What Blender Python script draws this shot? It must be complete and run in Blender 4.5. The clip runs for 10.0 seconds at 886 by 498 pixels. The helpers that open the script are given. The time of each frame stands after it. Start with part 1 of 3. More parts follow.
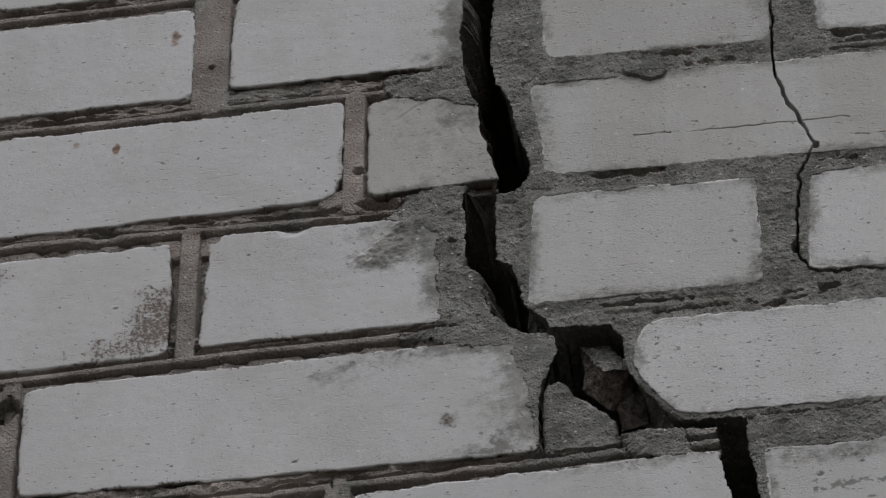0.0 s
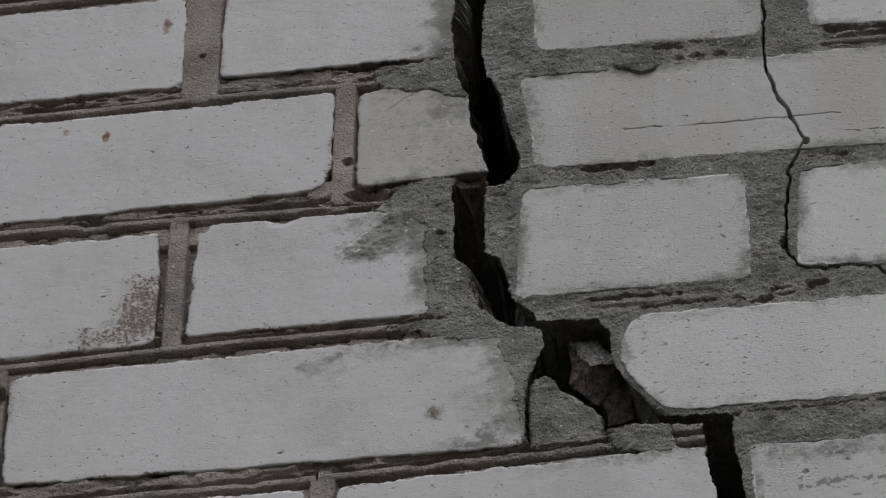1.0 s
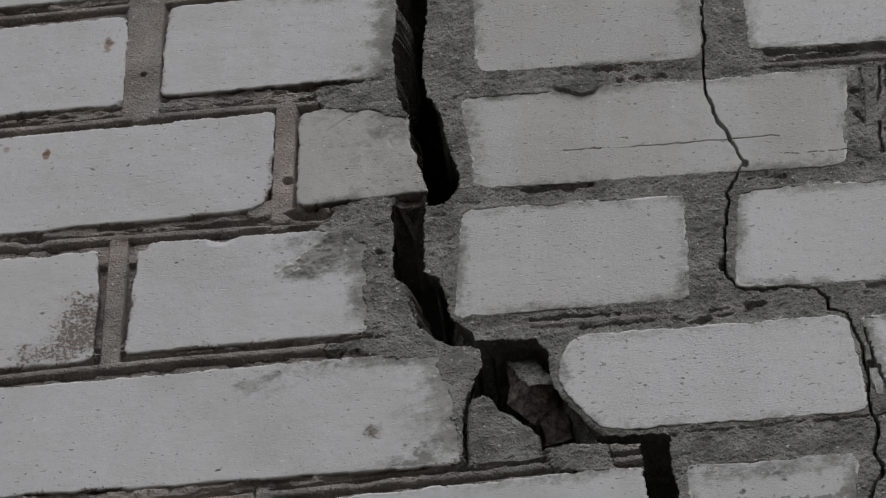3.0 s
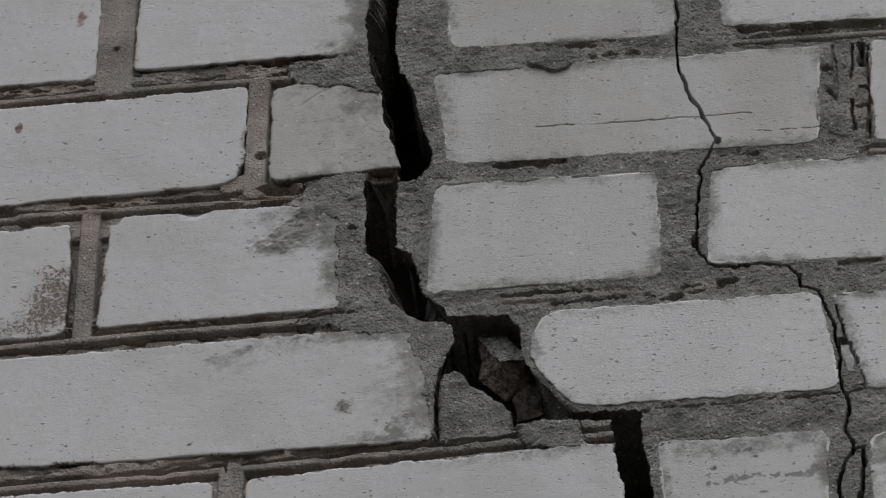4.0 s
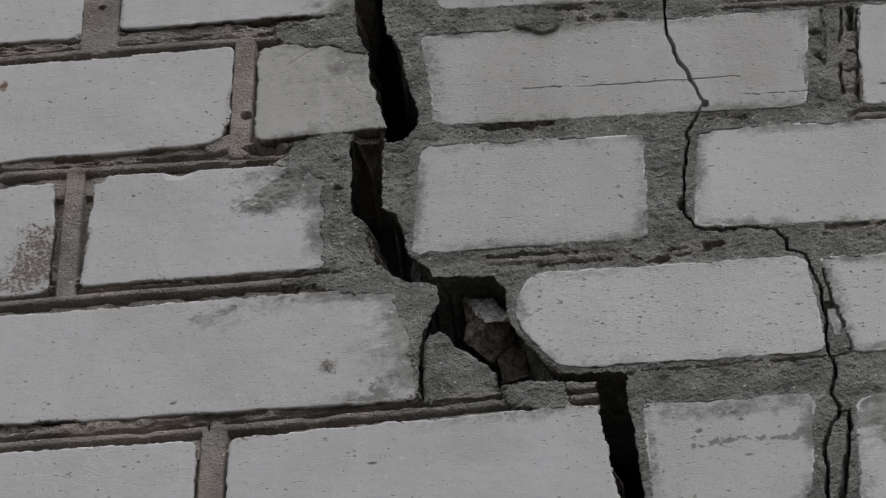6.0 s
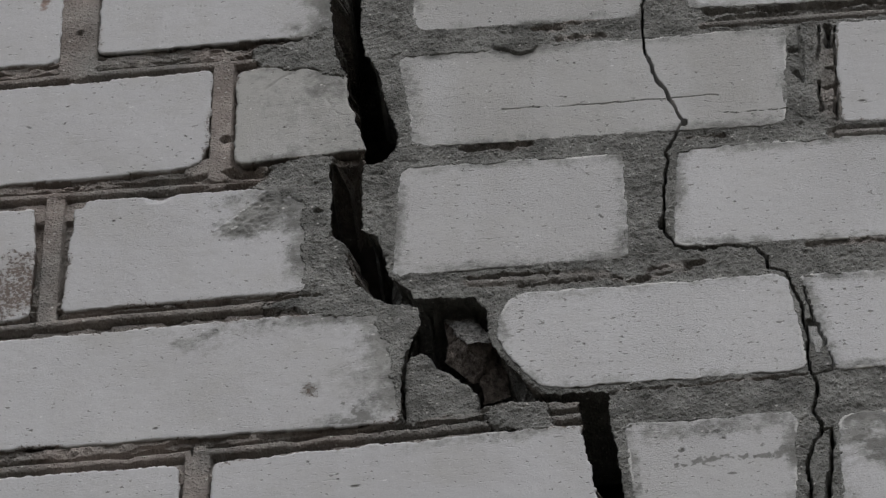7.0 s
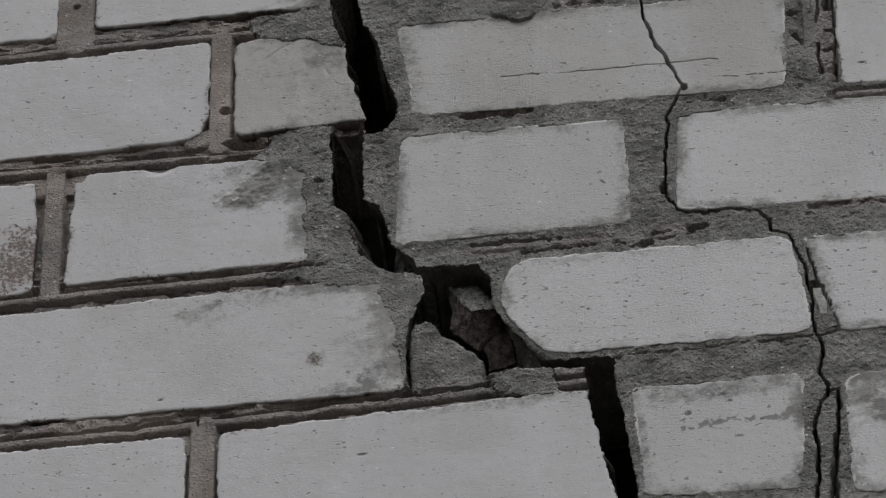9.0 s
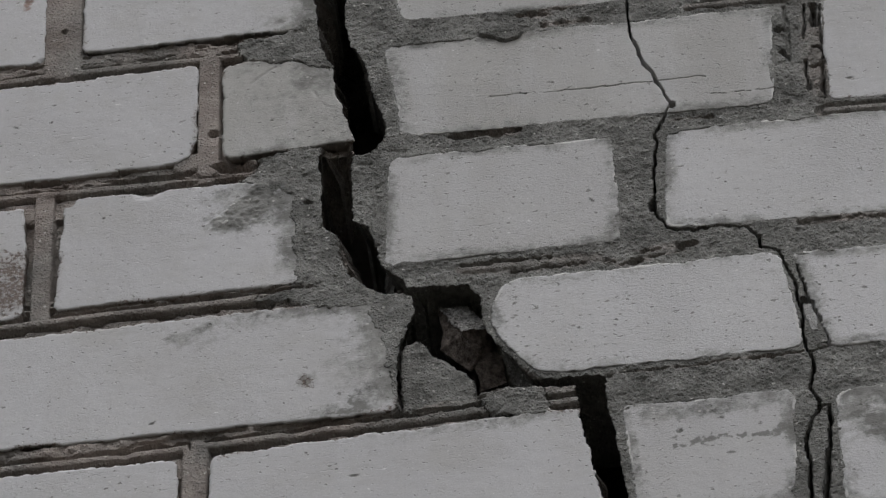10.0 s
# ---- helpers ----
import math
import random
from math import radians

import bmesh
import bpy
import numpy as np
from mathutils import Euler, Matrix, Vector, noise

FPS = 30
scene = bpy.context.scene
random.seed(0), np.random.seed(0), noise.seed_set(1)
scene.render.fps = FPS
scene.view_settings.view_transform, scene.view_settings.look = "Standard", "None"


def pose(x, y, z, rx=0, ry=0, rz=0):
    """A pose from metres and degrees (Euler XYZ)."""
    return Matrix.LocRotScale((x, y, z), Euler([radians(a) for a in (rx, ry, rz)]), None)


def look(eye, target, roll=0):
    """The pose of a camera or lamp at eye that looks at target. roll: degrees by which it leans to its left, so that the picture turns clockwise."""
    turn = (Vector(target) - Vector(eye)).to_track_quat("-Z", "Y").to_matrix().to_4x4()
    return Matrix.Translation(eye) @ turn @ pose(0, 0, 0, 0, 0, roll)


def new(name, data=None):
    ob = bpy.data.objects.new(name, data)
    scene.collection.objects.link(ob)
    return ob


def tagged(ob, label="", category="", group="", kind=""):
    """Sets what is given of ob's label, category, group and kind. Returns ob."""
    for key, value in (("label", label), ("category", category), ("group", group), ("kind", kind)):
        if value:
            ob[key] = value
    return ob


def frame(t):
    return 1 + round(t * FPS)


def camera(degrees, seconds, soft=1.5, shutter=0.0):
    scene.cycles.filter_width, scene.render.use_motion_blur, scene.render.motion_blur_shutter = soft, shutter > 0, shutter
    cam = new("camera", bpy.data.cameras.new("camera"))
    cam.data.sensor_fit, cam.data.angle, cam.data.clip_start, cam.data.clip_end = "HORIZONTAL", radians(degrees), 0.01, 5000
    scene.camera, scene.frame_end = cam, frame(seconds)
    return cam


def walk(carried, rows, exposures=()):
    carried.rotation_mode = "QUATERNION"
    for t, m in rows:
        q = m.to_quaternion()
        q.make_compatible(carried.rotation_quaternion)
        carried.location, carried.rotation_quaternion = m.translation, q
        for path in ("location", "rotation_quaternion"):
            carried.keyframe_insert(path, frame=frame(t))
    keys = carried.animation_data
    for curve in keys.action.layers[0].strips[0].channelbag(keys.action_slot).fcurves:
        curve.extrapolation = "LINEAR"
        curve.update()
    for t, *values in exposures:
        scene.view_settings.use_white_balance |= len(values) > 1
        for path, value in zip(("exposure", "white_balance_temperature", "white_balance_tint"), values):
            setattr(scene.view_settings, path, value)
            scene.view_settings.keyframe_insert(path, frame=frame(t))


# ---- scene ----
# ---- camera ----
cam = camera(11.19, 10.0, soft=1.3)
ROWS = [
    (0.0, 0.1893, -1.3796, 1.5931, 141.119, 0.131, 7.975),
    (0.5, 0.1887, -1.3774, 1.5920, 140.915, -0.035, 7.759),
    (1.0, 0.1946, -1.3828, 1.5986, 140.853, -0.267, 7.449),
    (1.5, 0.1953, -1.3871, 1.5980, 141.108, -0.192, 7.109),
    (2.0, 0.1940, -1.3822, 1.5933, 141.350, 0.018, 7.033),
    (2.5, 0.1930, -1.3807, 1.5918, 141.330, 0.070, 6.862),
    (4.0, 0.1943, -1.3795, 1.5902, 140.998, 0.163, 6.201),
    (4.5, 0.1899, -1.3774, 1.5900, 140.833, 0.236, 6.131),
    (5.0, 0.1869, -1.3736, 1.5892, 140.795, 0.031, 5.787),
    (5.2, 0.1872, -1.3711, 1.5882, 140.747, -0.014, 5.711),
    (6.3, 0.1917, -1.3670, 1.5920, 140.775, 0.171, 5.690),
    (6.5, 0.1907, -1.3716, 1.5928, 140.813, 0.329, 5.737),
    (7.0, 0.1896, -1.3699, 1.5914, 140.962, 0.665, 5.990),
    (7.5, 0.1843, -1.3671, 1.5879, 141.116, 0.787, 5.865),
    (8.0, 0.1818, -1.3631, 1.5869, 141.036, 0.981, 6.019),
    (8.5, 0.1781, -1.3642, 1.5890, 140.814, 1.192, 6.282),
    (9.0, 0.1790, -1.3628, 1.5880, 140.790, 1.395, 6.531),
    (9.5, 0.1826, -1.3652, 1.5906, 140.810, 1.671, 6.908),
    (10.0, 0.1809, -1.3611, 1.5875, 141.098, 1.877, 7.007),
]
EXPOSURE = 0.06
walk(cam, [(t, pose(x, y, z, rx, ry, rz)) for t, x, y, z, rx, ry, rz in ROWS], [(0.0, EXPOSURE - 0.06), (0.6, EXPOSURE - 0.02), (2.5, EXPOSURE + 0.01), (4.5, EXPOSURE + 0.03), (10.0, EXPOSURE + 0.03)])

# ---- light: an overcast sky with a broad, weak sun ----
SUN_UP, SUN_ROUND = 62.0, 12.0   # degrees above the horizon; degrees to the right of straight out from the wall
world = bpy.data.worlds.new("overcast_sky")
scene.world = world
world.use_nodes = True
wn = world.node_tree
sky = wn.nodes.new("ShaderNodeTexSky")
sky.sky_type, sky.sun_disc = "NISHITA", False
sky.sun_elevation, sky.sun_rotation = radians(SUN_UP), radians(180 - SUN_ROUND)
sky.air_density, sky.dust_density = 1.0, 4.0
grey = wn.nodes.new("ShaderNodeHueSaturation")
grey.inputs["Saturation"].default_value = 0.3
wn.links.new(sky.outputs[0], grey.inputs["Color"])
wn.links.new(grey.outputs[0], wn.nodes["Background"].inputs["Color"])
wn.nodes["Background"].inputs["Strength"].default_value = 0.09
sun = new("sun", bpy.data.lights.new("sun", "SUN"))
sun.data.energy, sun.data.angle, sun.data.color = 0.7, radians(50), (1.0, 0.985, 0.96)
sun.matrix_world = look((3 * math.sin(radians(SUN_ROUND)), -3 * math.cos(radians(SUN_ROUND)), 3.3 + 3 * math.tan(radians(SUN_UP))), (0, 0, 3.3))

# ---- materials ----
class Nodes:
    """A small hand for wiring a node material."""

    def __init__(self, name):
        self.mat = bpy.data.materials.new(name)
        self.mat.use_nodes = True
        self.tree = self.mat.node_tree
        self.bsdf = self.tree.nodes["Principled BSDF"]

    def put(self, slot, value):
        if hasattr(value, "links"):
            self.tree.links.new(value, slot)
        else:
            slot.default_value = value

    def noise(self, scale, detail=3.0, rough=0.55, stretch=(1, 1, 1)):
        place = self.tree.nodes.new("ShaderNodeNewGeometry").outputs["Position"]
        mp = self.tree.nodes.new("ShaderNodeMapping")
        mp.inputs["Scale"].default_value = stretch
        self.put(mp.inputs["Vector"], place)
        n = self.tree.nodes.new("ShaderNodeTexNoise")
        self.put(n.inputs["Vector"], mp.outputs[0])
        n.inputs["Scale"].default_value, n.inputs["Detail"].default_value, n.inputs["Roughness"].default_value = scale, detail, rough
        return n.outputs["Fac"]

    def cells(self, scale, out="Distance"):
        place = self.tree.nodes.new("ShaderNodeNewGeometry").outputs["Position"]
        n = self.tree.nodes.new("ShaderNodeTexVoronoi")
        self.put(n.inputs["Vector"], place)
        n.inputs["Scale"].default_value = scale
        return n.outputs[out]

    def span(self, value, a, b, c=0.0, d=1.0):
        n = self.tree.nodes.new("ShaderNodeMapRange")
        n.interpolation_type = "SMOOTHSTEP"
        self.put(n.inputs["Value"], value)
        for key, v in (("From Min", a), ("From Max", b), ("To Min", c), ("To Max", d)):
            n.inputs[key].default_value = v
        return n.outputs["Result"]

    def math(self, op, a, b=0.0):
        n = self.tree.nodes.new("ShaderNodeMath")
        n.operation = op
        self.put(n.inputs[0], a), self.put(n.inputs[1], b)
        return n.outputs[0]

    def mix(self, fac, a, b, blend="MIX"):
        n = self.tree.nodes.new("ShaderNodeMix")
        n.data_type, n.blend_type = "RGBA", blend
        self.put(n.inputs["Factor"], fac)
        for slot, v in ((n.inputs[6], a), (n.inputs[7], b)):
            self.put(slot, (*v, 1) if isinstance(v, tuple) else v)
        return n.outputs[2]

    def attribute(self, name):
        n = self.tree.nodes.new("ShaderNodeAttribute")
        n.attribute_name = name
        return n.outputs["Fac"]

    def chance(self):
        return self.tree.nodes.new("ShaderNodeObjectInfo").outputs["Random"]

    def done(self, colour, rough, height=None, distance=0.0005, strength=0.5):
        self.put(self.bsdf.inputs["Base Color"], (*colour, 1) if isinstance(colour, tuple) else colour)
        self.put(self.bsdf.inputs["Roughness"], rough)
        self.bsdf.inputs["Specular IOR Level"].default_value = 0.25
        if height is not None:
            b = self.tree.nodes.new("ShaderNodeBump")
            b.inputs["Distance"].default_value, b.inputs["Strength"].default_value = distance, strength
            self.put(b.inputs["Height"], height)
            self.put(self.bsdf.inputs["Normal"], b.outputs[0])
        return self.mat


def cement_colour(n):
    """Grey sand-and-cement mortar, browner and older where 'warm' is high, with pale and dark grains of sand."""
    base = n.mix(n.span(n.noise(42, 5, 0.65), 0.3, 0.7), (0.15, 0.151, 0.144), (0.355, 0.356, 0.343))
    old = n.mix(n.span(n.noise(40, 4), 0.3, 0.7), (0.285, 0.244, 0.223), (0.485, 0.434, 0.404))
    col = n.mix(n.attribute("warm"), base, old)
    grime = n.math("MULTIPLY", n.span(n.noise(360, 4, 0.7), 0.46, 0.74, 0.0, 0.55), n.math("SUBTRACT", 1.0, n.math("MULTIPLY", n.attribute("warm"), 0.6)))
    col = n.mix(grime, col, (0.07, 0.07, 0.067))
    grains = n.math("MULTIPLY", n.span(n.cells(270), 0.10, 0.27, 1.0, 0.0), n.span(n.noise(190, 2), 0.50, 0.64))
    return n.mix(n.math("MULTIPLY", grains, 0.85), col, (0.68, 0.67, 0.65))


def make_brick():
    n = Nodes("white_silicate_brick")
    col = n.mix(n.noise(9, 3), (0.515, 0.516, 0.535), (0.658, 0.658, 0.682))
    col = n.mix(n.span(n.noise(38, 4, 0.6), 0.45, 0.75, 0.0, 0.45), col, (0.52, 0.515, 0.505))
    col = n.mix(n.math("MULTIPLY", n.chance(), 0.25), col, (0.55, 0.55, 0.55))
    col = n.mix(n.math("MULTIPLY", n.attribute("dusty"), 0.75), col, (0.43, 0.426, 0.405))
    col = n.mix(n.span(n.noise(17, 4, 0.6), 0.47, 0.72, 0.0, 0.4), col, (0.456, 0.449, 0.43))
    wash = n.noise(34, 3, 0.55, (1, 1, 0.16))
    col = n.mix(n.span(wash, 0.45, 0.75, 0.0, 0.4), col, (0.66, 0.67, 0.70))
    col = n.mix(n.math("MULTIPLY", n.attribute("coarse"), n.span(n.attribute("dusty"), 0.0, 0.5, 0.4, 0.0)), col, (0.74, 0.745, 0.765))
    drag = n.noise(30, 4, 0.65, (1, 1, 9))
    col = n.mix(n.span(drag, 0.54, 0.75, 0.0, 0.22), col, (0.43, 0.43, 0.42))
    fine = n.noise(900, 3, 0.7)
    col = n.mix(n.span(fine, 0.35, 0.72, 0.16, 0.0), col, (0.33, 0.33, 0.32))
    pits = n.math("MULTIPLY", n.span(n.cells(130), 0.05, 0.13, 1.0, 0.0), n.span(n.noise(26, 2), 0.5, 0.66))
    col = n.mix(n.math("MULTIPLY", pits, 0.7), col, (0.17, 0.165, 0.155))
    salt = n.span(n.noise(310, 2, 0.5, (1, 1, 1.8)), 0.68, 0.75)
    col = n.mix(n.math("MULTIPLY", salt, 0.8), col, (0.8, 0.8, 0.8))
    rate = n.math("ADD", n.noise(280, 2, 0.5, (1, 1, 1.6)), n.math("MULTIPLY", n.attribute("coarse"), 0.016))
    fleck = n.math("MULTIPLY", n.span(rate, 0.655, 0.72), 0.68)
    col = n.mix(fleck, col, (0.22, 0.215, 0.205))
    col = n.mix(n.math("MULTIPLY", n.attribute("mark"), 0.85), col, (0.10, 0.095, 0.085))
    rust = n.span(n.math("ADD", n.attribute("rust"), n.math("MULTIPLY", n.noise(260, 3), 0.5)), 0.55, 0.95)
    col = n.mix(n.math("MULTIPLY", rust, 0.85), col, (0.23, 0.13, 0.09))
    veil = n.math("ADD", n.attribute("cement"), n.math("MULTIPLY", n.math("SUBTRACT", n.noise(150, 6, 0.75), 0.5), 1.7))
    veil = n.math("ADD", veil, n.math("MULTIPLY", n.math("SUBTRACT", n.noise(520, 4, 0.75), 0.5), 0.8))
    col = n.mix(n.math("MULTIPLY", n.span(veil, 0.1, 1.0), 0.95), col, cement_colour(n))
    splash = n.math("ADD", n.attribute("spot"), n.math("MULTIPLY", n.math("SUBTRACT", n.noise(330, 5, 0.75), 0.5), 1.8))
    col = n.mix(n.math("MULTIPLY", n.span(splash, 0.38, 0.95), 0.85), col, (0.2, 0.2, 0.192))
    lime = n.span(n.math("ADD", n.attribute("pale"), n.math("SUBTRACT", n.noise(150, 4, 0.7), 0.5)), 0.55, 0.9)
    col = n.mix(n.math("MULTIPLY", lime, 0.7), col, (0.72, 0.72, 0.71))
    flake = n.math("MULTIPLY", n.math("SUBTRACT", n.noise(480, 4, 0.65), 0.5), 3.0)
    crust = n.math("MULTIPLY", n.span(n.math("ADD", n.math("MULTIPLY", n.attribute("dirt"), 0.75), flake), 0.42, 0.85), n.span(n.attribute("dirt"), 0.0, 0.3))
    col = n.mix(n.math("MULTIPLY", n.span(n.attribute("dirt"), 0.1, 1.0), 0.3), col, (0.36, 0.31, 0.28))
    col = n.mix(n.math("MULTIPLY", crust, 0.85), col, (0.17, 0.128, 0.105))
    skin = n.span(n.noise(14, 2), 0.4, 0.62, 0.05, 0.36)
    skin = n.math("ADD", skin, n.math("MULTIPLY", n.attribute("coarse"), n.span(n.noise(16, 3), 0.38, 0.62, 0.15, 0.62)))
    h = n.math("ADD", n.math("MULTIPLY", n.math("MULTIPLY", n.noise(560, 4, 0.7, (1, 1, 1.5)), skin), 1.0), n.math("MULTIPLY", fine, 0.16))
    tear = n.span(n.noise(120, 3, 0.6, (1, 1, 4.5)), 0.60, 0.70)
    tear = n.math("MULTIPLY", tear, n.span(n.noise(17, 2), 0.46, 0.6))
    h = n.math("SUBTRACT", h, n.math("MULTIPLY", tear, 0.4))
    h = n.math("SUBTRACT", h, n.math("MULTIPLY", n.attribute("mark"), 1.2))
    h = n.math("SUBTRACT", h, n.math("ADD", n.math("MULTIPLY", pits, 0.9), n.math("MULTIPLY", crust, 0.6)))
    h = n.math("SUBTRACT", h, n.math("MULTIPLY", fleck, 0.8))
    return n.done(col, 0.9, h, 0.0013, 0.75)


def make_mortar():
    n = Nodes("cement_mortar")
    h = n.math("ADD", n.noise(330, 6, 0.75), n.math("MULTIPLY", n.span(n.cells(520), 0.0, 0.5, 1.0, 0.0), 0.5))
    return n.done(cement_colour(n), 0.95, h, 0.0025, 0.85)


def make_plain(name, a, b, scale, rough=0.9, distance=0.002):
    n = Nodes(name)
    return n.done(n.mix(n.span(n.noise(scale, 6, 0.75), 0.32, 0.68), a, b), rough, n.noise(scale * 2.2, 6, 0.8), distance, 0.9)


BRICK, MORTAR = make_brick(), make_mortar()
STONE = make_plain("old_clay_brick_fragment", (0.06, 0.05, 0.043), (0.30, 0.26, 0.235), 330, 0.95, 0.004)
# paler stone for the stub's upper face: skylight put into the colour
LIT_STONE = make_plain("lit_stone_face", (0.08, 0.078, 0.075), (0.52, 0.515, 0.505), 480, 0.95, 0.004)
LIME = make_plain("white_lime", (0.5, 0.5, 0.5), (0.7, 0.7, 0.7), 300, 0.9)
# inner leaf coloured darker than the pale brick, to deepen the crack's shade
INNER = make_plain("shaded_inner_masonry", (0.16, 0.14, 0.125), (0.26, 0.23, 0.21), 40, 0.95)
EARTH = make_plain("trodden_earth", (0.08, 0.072, 0.06), (0.14, 0.125, 0.10), 1.5, 0.95, 0.02)

# ---- tools for broken masonry; the wall's face is y = 0, u to the right and v up from its middle, in millimetres ----
MIDDLE = 3.32
TABLE = np.random.RandomState(7).rand(257, 257) * 2 - 1
TABLE[256], TABLE[:, 256] = TABLE[0], TABLE[:, 0]


def grain(u, v, size, seed=0, octaves=3):
    """Smooth noise from -1 to 1 with features about size millimetres wide."""
    total, amount, norm = 0.0, 1.0, 0.0
    if np.ndim(u) == 2 and u[0, 0] == u[0, -1] and v[0, 0] == v[-1, 0] and u[-1, 0] == u[-1, -1] and v[0, -1] == v[-1, -1]:
        for k in range(octaves):
            x, y = u[:, 0] / size * 2 ** k + 37.7 * seed + 11.3 * k, v[0] / size * 2 ** k + 17.1 * seed + 5.9 * k
            i, j = np.floor(x).astype(int), np.floor(y).astype(int)
            fx, fy = (x - i)[:, None], (y - j)[None]
            fx, fy = fx * fx * (3 - 2 * fx), fy * fy * (3 - 2 * fy)
            rows = TABLE[i % 256] * (1 - fx) + TABLE[i % 256 + 1] * fx
            total = total + amount * (rows[:, j % 256] * (1 - fy) + rows[:, j % 256 + 1] * fy)
            norm, amount = norm + amount, amount * 0.5
        return total / norm * 1.4
    for k in range(octaves):
        x, y = u / size * 2 ** k + 37.7 * seed + 11.3 * k, v / size * 2 ** k + 17.1 * seed + 5.9 * k
        i, j = np.floor(x).astype(int), np.floor(y).astype(int)
        fx, fy = x - i, y - j
        fx, fy = fx * fx * (3 - 2 * fx), fy * fy * (3 - 2 * fy)
        i, j = i % 256, j % 256
        total = total + amount * ((TABLE[i, j] * (1 - fx) + TABLE[i + 1, j] * fx) * (1 - fy) + (TABLE[i, j + 1] * (1 - fx) + TABLE[i + 1, j + 1] * fx) * fy)
        norm, amount = norm + amount, amount * 0.5
    return total / norm * 1.4


def ramp(x, a, b):
    s = np.clip((x - a) / (b - a), 0, 1)
    return s * s * (3 - 2 * s)


def along(u, v, pts):
    """Distance from a polyline."""
    best = np.full(np.shape(u), 1e9)
    for (ax, ay), (bx, by) in zip(pts[:-1], pts[1:]):
        dx, dy = bx - ax, by - ay
        s = np.clip(((u - ax) * dx + (v - ay) * dy) / (dx * dx + dy * dy + 1e-9), 0, 1)
        best = np.minimum(best, np.hypot(u - ax - s * dx, v - ay - s * dy))
    return best


def inside(u, v, pts):
    """Signed distance from the edge of any closed outline, positive inside."""
    d = along(u, v, [*pts, pts[0]])
    odd = np.zeros(np.shape(u), bool)
    for (ax, ay), (bx, by) in zip(pts, [*pts[1:], pts[0]]):
        if ay != by:
            odd ^= ((ay > v) != (by > v)) & (u < (bx - ax) * (v - ay) / (by - ay) + ax)
    return np.where(odd, d, -d)


def blocky(u, v, corners, k):
    """Signed distance of a convex block face with softened corners, positive inside; corners run anticlockwise."""
    total = 0.0
    for (ax, ay), (bx, by) in zip(corners, [*corners[1:], corners[0]]):
        length = math.hypot(bx - ax, by - ay)
        d = (-(by - ay) * (u - ax) + (bx - ax) * (v - ay)) / length
        total = total + np.exp(-np.clip(d, -60, 60) / k)
    return -k * np.log(total)


